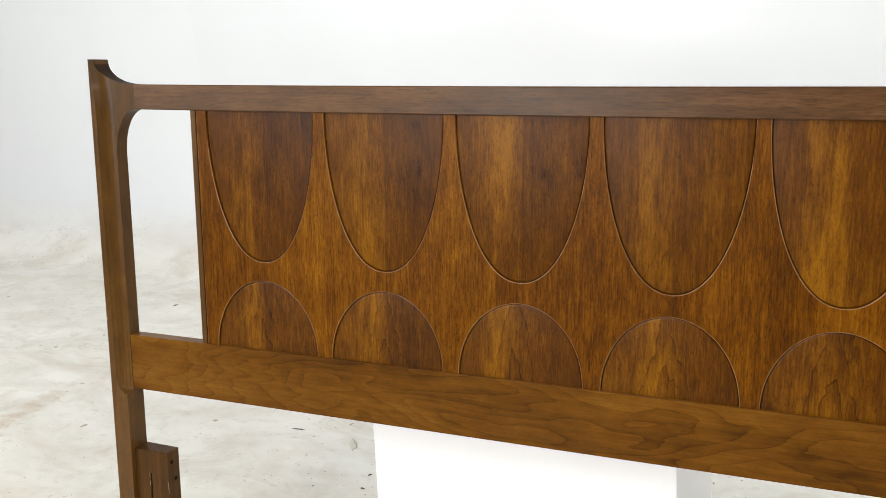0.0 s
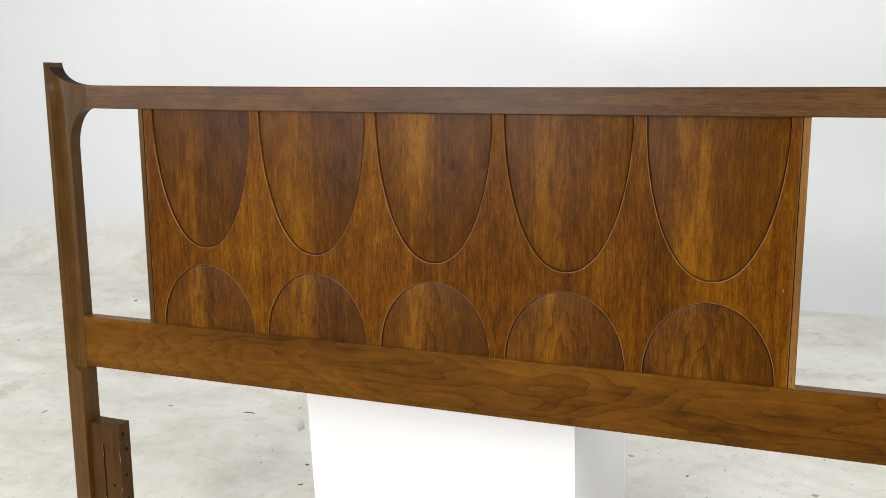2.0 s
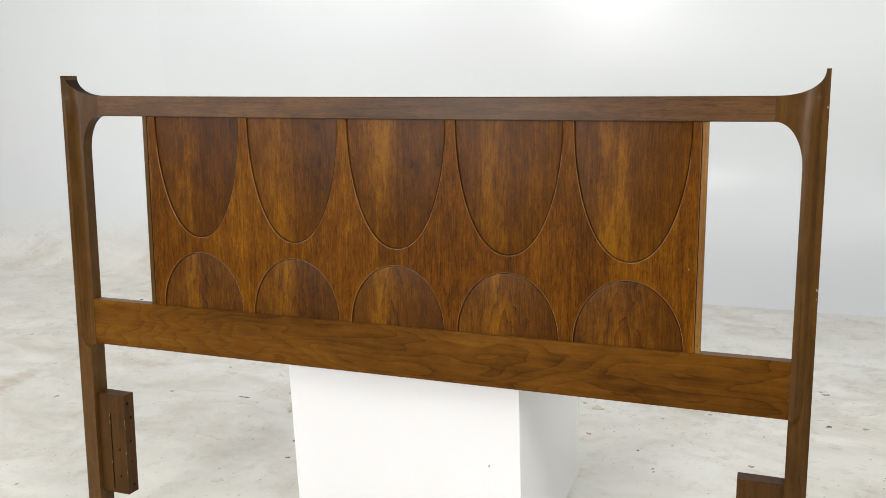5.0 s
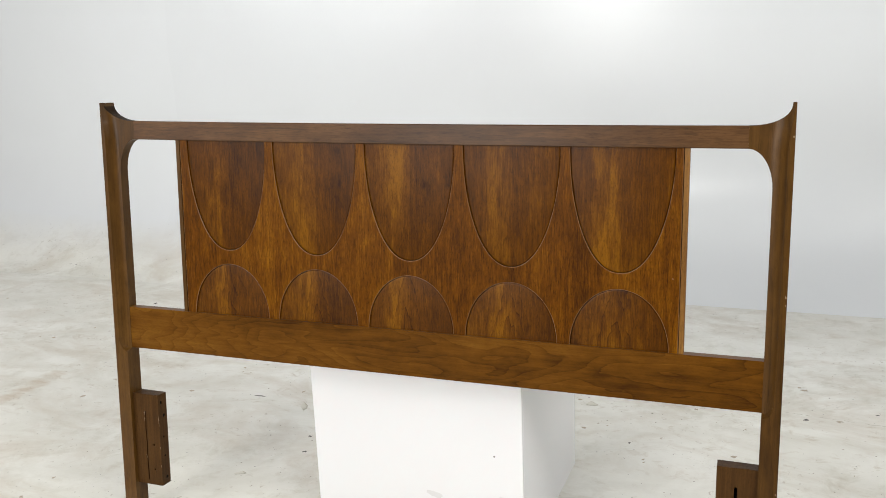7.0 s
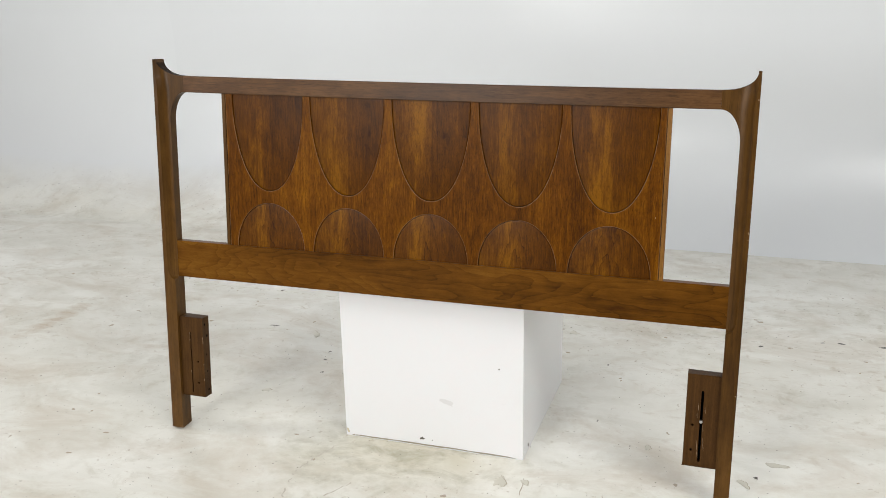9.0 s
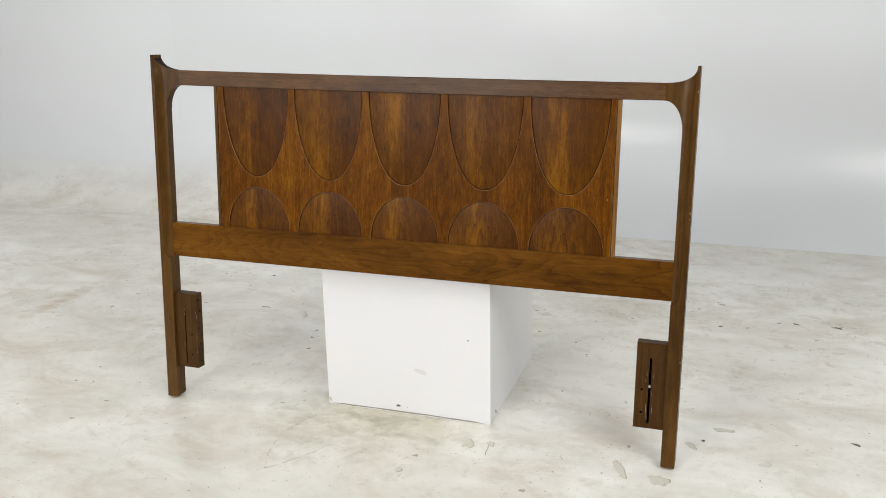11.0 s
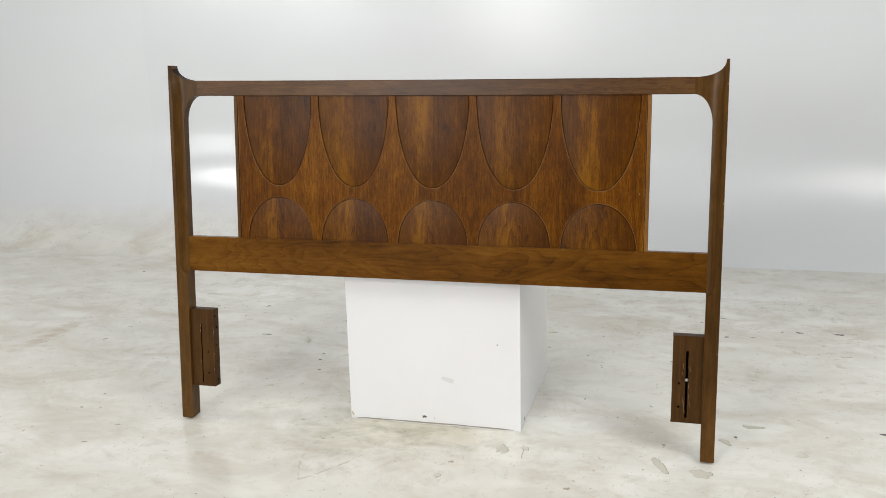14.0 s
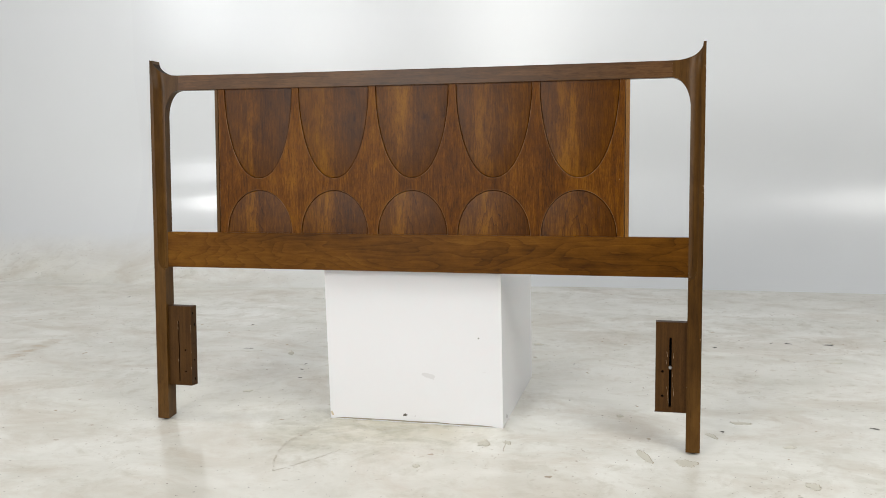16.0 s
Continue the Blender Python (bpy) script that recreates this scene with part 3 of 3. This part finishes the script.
def plate(bm, loops, put, depth):
    """A flat face with pierced outlines whose walls go back by depth; put(a, b, d) gives the place."""
    edges, lists = [], []
    for k, loop in enumerate(loops):
        vs = [bm.verts.new(put(a, b, 0.0)) for a, b in loop]
        edges += [bm.edges.new((vs[i], vs[(i + 1) % len(vs)])) for i in range(len(vs))]
        lists.append(vs)
        if k:
            low = [bm.verts.new(put(a, b, depth)) for a, b in loop]
            for i in range(len(vs)):
                j = (i + 1) % len(vs)
                bm.faces.new((vs[i], vs[j], low[j], low[i]))
    bmesh.ops.triangle_fill(bm, use_beauty=True, use_dissolve=False, edges=edges)
    return lists[0]


def block(x0, x1, y0, y1, z0, z1, holes, side_holes, inner):
    """A hardwood block, pierced in its front and in the side that faces the middle (inner -1 or 1)."""
    bm = bmesh.new()
    f = plate(bm, [[(x0, z0), (x1, z0), (x1, z1), (x0, z1)]] + holes, lambda a, b, d: (a, y0 + d, b), 0.02)
    xs = x1 if inner > 0 else x0
    s = plate(bm, [[(y0, z0), (y1, z0), (y1, z1), (y0, z1)]] + side_holes, lambda a, b, d: (xs - inner * d, a, b), 0.015)
    xo = x0 if inner > 0 else x1
    o = [bm.verts.new((xo, y, z)) for y, z in ((y0, z0), (y1, z0), (y1, z1), (y0, z1))]
    bm.faces.new(o)
    bm.faces.new([bm.verts.new((x, y1, z)) for x, z in ((x0, z0), (x1, z0), (x1, z1), (x0, z1))])
    for z in (z0, z1):
        bm.faces.new([bm.verts.new((x, y, z)) for x, y in ((x0, y0), (x1, y0), (x1, y1), (x0, y1))])
    bmesh.ops.remove_doubles(bm, verts=bm.verts, dist=0.00005)
    rim = [e for e in bm.edges if all(abs(v.co.y - y0) < 1e-5 or abs(v.co.y - y1) < 1e-5 for v in e.verts) and len(e.link_faces) == 2 and e.calc_face_angle(0) > 1.2 and min(abs(e.verts[0].co.z - z) + abs(e.verts[1].co.z - z) for z in (z0, z1)) < 1e-4]
    bmesh.ops.bevel(bm, geom=rim, offset=0.0012, segments=2, affect="EDGES")
    return bm


B0, B1 = 0.010, 0.041
left_x = (-(HALF - POST_W) - 0.0006, -0.6335)
right_x = (0.6285, HALF - POST_W + 0.0006)
left_holes = [slot(-0.6715, 0.112, 0.280, 0.0016, 0.0007), circle(-0.6515, 0.2004, 0.0026), circle(-0.6520, 0.1397, 0.0026)]
SIDE_HOLES = ((0.021, 0.303, 0.0040), (0.030, 0.270, 0.0043), (0.025, 0.2185, 0.0030), (0.026, 0.171, 0.0030), (0.029, 0.117, 0.0042))
left_sides = [circle(y, z, r) for y, z, r in SIDE_HOLES]
right_holes = [slot(0.6640, 0.116, 0.283, 0.0030), circle(0.6455, 0.2015, 0.0032), circle(0.6460, 0.1410, 0.0032)]
right_sides = [circle(y, z, r) for y, z, r in SIDE_HOLES]
left_block = part("mounting_block", block(*left_x, B0, B1, 0.101, 0.3235, left_holes, left_sides, 1), WALNUT_BLOCK, headboard, "dark walnut bed-rail block with a narrow slot and bolt holes")
right_block = part("mounting_block", block(*right_x, B0, B1, 0.101, 0.3235, right_holes, right_sides, -1), WALNUT_BLOCK, headboard, "dark walnut bed-rail block with a slot, scratches and one screw")


# a dark sheet behind each slot in place of its inner shade
def shade_sheet(x0, x1):
    return box(x0, x1, B0 + 0.016, B0 + 0.019, 0.108, 0.292)


part("slot_shadow", shade_sheet(-0.676, -0.646), HOLE_SHADE, left_block, "dark sheet in place of the shade inside the slot")
part("slot_shadow", shade_sheet(0.641, 0.669), HOLE_SHADE, right_block, "dark sheet in place of the shade inside the slot")

def bolt_hole(x, y, z, r, inner, parent):
    """A dark disc that paints the shade in a drilled hole of a block's side."""
    bm = bmesh.new()
    bmesh.ops.create_cone(bm, cap_ends=True, segments=14, radius1=r * 0.99, radius2=r * 0.99, depth=0.004)
    bmesh.ops.transform(bm, matrix=pose(x - inner * 0.0032, y, z, 0, 90, 0), verts=bm.verts)
    return part("bolt_hole", bm, HOLE_SHADE, parent, "dark disc in place of the shade in a drilled bolt hole")


for y, z, r in SIDE_HOLES:
    bolt_hole(left_x[1], y, z, r, 1, left_block)
    bolt_hole(right_x[0], y, z, r, -1, right_block)

bm = bmesh.new()
bmesh.ops.create_cone(bm, cap_ends=True, segments=18, radius1=0.0046, radius2=0.0036, depth=0.003)
bmesh.ops.transform(bm, matrix=pose(0.6640, B0 - 0.0012, 0.2120, 90), verts=bm.verts)
box(0.6632, 0.6648, B0 - 0.0034, B0 - 0.0022, 0.2090, 0.2150, bm=bm)
part("screw", bm, STEEL, right_block, "bright zinc screw head", True)

# ---- the white cube ----
CX0, CX1, CY0, CY1, CH = -0.2585, 0.2315, 0.103, 0.590, 0.490
cube = thing("display_cube", pose((CX0 + CX1) / 2, (CY0 + CY1) / 2, 0), "glossy white display cube with small chips standing on the floor", "display cube")
hx, hy = (CX1 - CX0) / 2, (CY1 - CY0) / 2
PLY = 0.012
part("front_panel", box(-hx, hx, -hy, -hy + PLY, -0.0015, CH, 0.0014), CUBE_WHITE, cube, "white front panel with a few chips")
part("back_panel", box(-hx, hx, hy - PLY, hy, -0.0015, CH, 0.0014), CUBE_WHITE, cube)
for x in (-hx, hx - PLY):
    part("side_panel", box(x + 0.0003, x + PLY - 0.0003, -hy + PLY + 0.0001, hy - PLY - 0.0001, -0.0015, CH, 0.0008), CUBE_WHITE, cube)
part("top_panel", box(-hx + PLY, hx - PLY, -hy + PLY, hy - PLY, CH - PLY, CH - 0.0003), CUBE_WHITE, cube)


# ---- marks on the floor ----
def blot(rx, ry, turn, seed, n=34, rough=0.45, boxy=0.0):
    """An irregular flat outline."""
    rnd = random.Random(seed)
    ph = [rnd.uniform(0, 6.28) for _ in range(4)]
    out = []
    for k in range(n):
        a = 2 * math.pi * k / n
        square = 1.0 / max(abs(math.cos(a)), abs(math.sin(a))) ** boxy
        r = square * (1 + rough * (0.5 * math.sin(2 * a + ph[0]) + 0.35 * math.sin(3 * a + ph[1]) + 0.25 * math.sin(5 * a + ph[2]) + 0.55 * rnd.uniform(-1, 1)))
        r = max(r, 0.25)
        x, y = rx * r * math.cos(a), ry * r * math.sin(a)
        out.append((x * math.cos(turn) - y * math.sin(turn), x * math.sin(turn) + y * math.cos(turn)))
    return out


def sheet(outline, thick):
    """A thin flake with its own edge, its face a fan of triangles."""
    bm = bmesh.new()
    top = [bm.verts.new((x, y, thick)) for x, y in outline]
    low = [bm.verts.new((x, y, 0.0)) for x, y in outline]
    hub = bm.verts.new((0.0, 0.0, thick))
    for i in range(len(top)):
        j = (i + 1) % len(top)
        bm.faces.new((low[i], low[j], top[j], top[i]))
        bm.faces.new((top[i], top[j], hub))
    return bm


def on_floor(name, x, y, rx, ry, turn, seed, material, thick=0.0004, rough=0.45, boxy=0.0):
    ob = part(name, sheet(blot(rx, ry, turn, seed, rough=rough, boxy=boxy), thick), material, floor)
    ob.location = (x, y, 0.0001)
    return ob


# flaked paint with bare concrete and a dirty rim
FLAKES = [
    (0.607, -0.028, 0.014, 0.055, 0.35), (0.706, -0.055, 0.030, 0.028, 0.2), (0.768, 0.146, 0.013, 0.022, 0.5),
    (0.954, 0.097, 0.020, 0.012, 0.0), (0.263, 0.002, 0.016, 0.011, -0.5), (0.203, -0.010, 0.019, 0.030, 0.1),
    (0.528, 0.258, 0.012, 0.014, 0.3), (0.194, 0.979, 0.018, 0.018, 0.0), (0.074, -0.192, 0.012, 0.011, 0.2),
    (-0.602, 0.293, 0.018, 0.010, 0.1), (-0.648, 0.729, 0.012, 0.030, 0.4), (1.167, 0.889, 0.020, 0.010, 0.1),
    (0.844, 0.256, 0.034, 0.012, -0.2), (0.980, -0.142, 0.024, 0.020, 0.0),
]
for k, (x, y, rx, ry, turn) in enumerate(FLAKES):
    rx, ry = rx * 0.72, ry * 0.85
    on_floor("paint_chip", x, y, rx, ry, turn, 40 + k, FLAKE_EDGE, 0.0002 + 0.00003 * k, 0.38)
    on_floor("bare_patch", x - 0.0012, y - 0.0016, rx * 0.92, ry * 0.93, turn, 40 + k, CHIP_GREY, 0.0008 + 0.00003 * k, 0.38)

# dark rubber scuffs and dashes
SCUFFS = [
    (1.177, 1.117, 0.034, 0.010), (1.044, 1.117, 0.026, 0.007), (0.987, 1.109, 0.012, 0.004), (1.178, 0.272, 0.026, 0.007),
    (0.796, 0.180, 0.014, 0.005), (0.346, 0.747, 0.006, 0.006), (0.377, 0.370, 0.005, 0.005), (-0.541, 0.605, 0.009, 0.007),
    (-0.529, 0.543, 0.012, 0.005), (-0.497, 0.452, 0.012, 0.005), (-1.802, 1.527, 0.012, 0.012), (-0.974, 1.102, 0.012, 0.008),
    (-0.827, 0.764, 0.040, 0.004), (0.798, 1.026, 0.020, 0.006), (0.673, 0.664, 0.005, 0.005), (-0.602, 0.295, 0.012, 0.006),
]
for k, (x, y, rx, ry) in enumerate(SCUFFS):
    rx, ry = rx * 0.36, ry * 0.80
    on_floor("scuff", x, y, rx, ry, 0.06 * ((k * 7) % 5 - 2), 80 + k, CHIP_DARK, 0.0004, 0.55, 0.4)


def trail(points, width, material, name, seed):
    """A thin wandering scratch, broken here and there."""
    rnd = random.Random(seed)
    bm = bmesh.new()
    path = []
    for (x0, y0), (x1, y1) in zip(points, points[1:]):
        steps = max(2, int(math.hypot(x1 - x0, y1 - y0) / 0.009))
        path += [(x0 + (x1 - x0) * k / steps, y0 + (y1 - y0) * k / steps) for k in range(steps)]
    path = [(x + rnd.uniform(-1, 1) * width * 1.1, y + rnd.uniform(-1, 1) * width * 1.1) for x, y in path]
    for (x0, y0), (x1, y1) in zip(path, path[1:]):
        if rnd.random() < 0.36:
            continue
        d = Vector((y0 - y1, x1 - x0)).normalized() * width * rnd.uniform(0.3, 0.8)
        vs = [bm.verts.new((x, y, 0.0005)) for x, y in ((x0 - d.x, y0 - d.y), (x1 - d.x, y1 - d.y), (x1 + d.x, y1 + d.y), (x0 + d.x, y0 + d.y))]
        bm.faces.new(vs)
    return part(name, bm, material, floor)


trail([(-0.262, 0.03), (-0.29, -0.04), (-0.305, -0.12), (-0.29, -0.20), (-0.252, -0.30)], 0.0026, SCRATCH_GREY, "scratch", 1)
trail([(-0.275, -0.30), (-0.24, -0.265), (-0.19, -0.20), (-0.138, -0.105)], 0.0028, SCRATCH_GREY, "scratch", 2)
trail([(-2.6, 1.05), (-2.09, 1.065), (-1.56, 1.093), (-0.9, 1.09), (0.14, 1.05), (0.75, 1.065), (0.94, 1.04), (1.35, 1.02), (2.2, 1.0)], 0.0024, SCRATCH_GREY, "floor_crack", 3)
trail([(0.255, 0.02), (0.262, -0.06), (0.245, -0.12)], 0.0016, CHIP_EDGE, "scratch", 4)
trail([(0.86, 0.70), (0.99, 0.77)], 0.002, CHIP_GREY, "scratch", 5)
trail([(-0.81, 0.87), (-0.78, 0.99)], 0.002, CHIP_GREY, "scratch", 6)


def litter():
    """Many tiny chips and dashes trodden into the paint."""
    rnd = random.Random(11)
    bm = bmesh.new()
    for k in range(420):
        if rnd.random() < 0.45:
            x, y = rnd.gauss(0.3, 0.9), rnd.gauss(0.95, 0.16)
        else:
            x, y = rnd.uniform(-2.6, 2.2), rnd.uniform(-0.8, 1.8)
        if CX0 < x < CX1 and CY0 < y < CY1 or abs(y) > 1.9:
            continue
        big = rnd.random() ** 5
        rx = 0.0012 + 0.009 * big
        ry = rx * rnd.uniform(0.45, 1.0)
        out = blot(rx, ry, rnd.uniform(0.0, 3.1), 500 + k, 9, 0.5)
        bm.faces.new([bm.verts.new((x + a, y + b, 0.0004)) for a, b in out])
    return bm


tagged(part("paint_specks", litter(), CHIP_EDGE, None, "tiny dark chips and specks scattered on the floor paint"), "", "paint specks", "", "stuff")

# chips on the cube
for name, x, z, rx, rz, seed, mat in (("chip", 0.2180, 0.022, 0.0050, 0.0042, 3, CHIP_DARK), ("chip", 0.4275, 0.245, 0.0018, 0.0018, 4, CHIP_DARK), ("stain", 0.006, 0.014, 0.0035, 0.006, 5, STAIN_TAN), ("chip", 0.2460, 0.020, 0.0012, 0.0012, 6, CHIP_DARK), ("scratch", 0.4400, 0.152, 0.0050, 0.0007, 7, SMEAR)):
    bm = sheet(blot(rx, rz, 0.2, seed, 16), 0.0004)
    bmesh.ops.transform(bm, matrix=pose(x - hx, -hy, z, 90), verts=bm.verts)
    part(name, bm, mat, cube)
bm = sheet(blot(0.004, 0.007, 0.2, 9, 16), 0.0004)
bmesh.ops.transform(bm, matrix=pose(hx, -hy + 0.055, 0.016, 90, 0, 90), verts=bm.verts)
part("chip", bm, CHIP_DARK, cube)

# grime along the foot of the cube's front
for x0, x1, tall, seed in ((0.02, 0.17, 0.0018, 31), (0.15, 0.34, 0.0021, 32), (0.33, 0.47, 0.0016, 33)):
    bm = sheet(blot((x1 - x0) / 2, tall, 0.0, seed, 40, 0.35), 0.0003)
    bmesh.ops.transform(bm, matrix=pose((x0 + x1) / 2 - hx, -hy, tall * 1.5 + 0.001, 90), verts=bm.verts)
    part("grime", bm, BASE_GRIME, cube, "thin dark grime line")

# a faint smear on the cube's front
bm = sheet(blot(0.017, 0.008, -0.35, 21, 24, 0.3), 0.0003)
bmesh.ops.transform(bm, matrix=pose(0.2875 - hx, -hy, 0.136, 90), verts=bm.verts)
part("smear", bm, SMEAR, cube, "faint grey smear")


# ---- wear on the headboard ----
def nick(x, y, z, rx, rz, seed, parent, turn_z=0.0, name="nick", material=None):
    """A small chipped spot that lies on an upright face."""
    bm = sheet(blot(rx, rz, 0.1, seed, 12, 0.5), 0.0003)
    bmesh.ops.transform(bm, matrix=pose(x, y, z, 90, 0, turn_z), verts=bm.verts)
    return part(name, bm, material or BARE_WOOD, parent)


posts = [o for o in headboard.children if o.name.startswith("post")]
left_post, right_post = sorted(posts, key=lambda o: sum(v.co.x for v in o.data.vertices))
for k, (z, r) in enumerate(((0.938, 0.0013), (0.655, 0.0016), (0.640, 0.0010), (0.285, 0.0012))):
    nick(HALF - 0.0022, -0.0001, z, r, r * 1.5, 60 + k, right_post)
for k, (z, r) in enumerate(((0.560, 0.0013), (0.720, 0.0009))):
    nick(-HALF + 0.0030, -0.0001, z, r, r * 1.6, 70 + k, left_post)
nick(0.5360, RAIL_W - 0.0004, 0.672, 0.0009, 0.0016, 77, panel)
for k, (x, z, rz) in enumerate(((0.6562, 0.245, 0.012), (0.6575, 0.150, 0.020), (0.6712, 0.240, 0.010), (0.6715, 0.158, 0.022), (0.6545, 0.225, 0.006), (0.6690, 0.196, 0.008), (0.6602, 0.130, 0.010))):
    nick(x, B0 - 0.0001, z, 0.0004, rz * 0.8, 90 + k, right_block, name="scratch")
for k, (z, rz) in enumerate(((0.262, 0.010), (0.195, 0.003), (0.150, 0.004))):
    nick(-0.6341, B0 - 0.0001, z, 0.0006, rz, 110 + k, left_block, name="scratch")
for k, z in enumerate((0.277, 0.262, 0.170)):
    nick(-0.6735, B0 - 0.0001, z, 0.0006, 0.004, 120 + k, left_block, name="scratch")
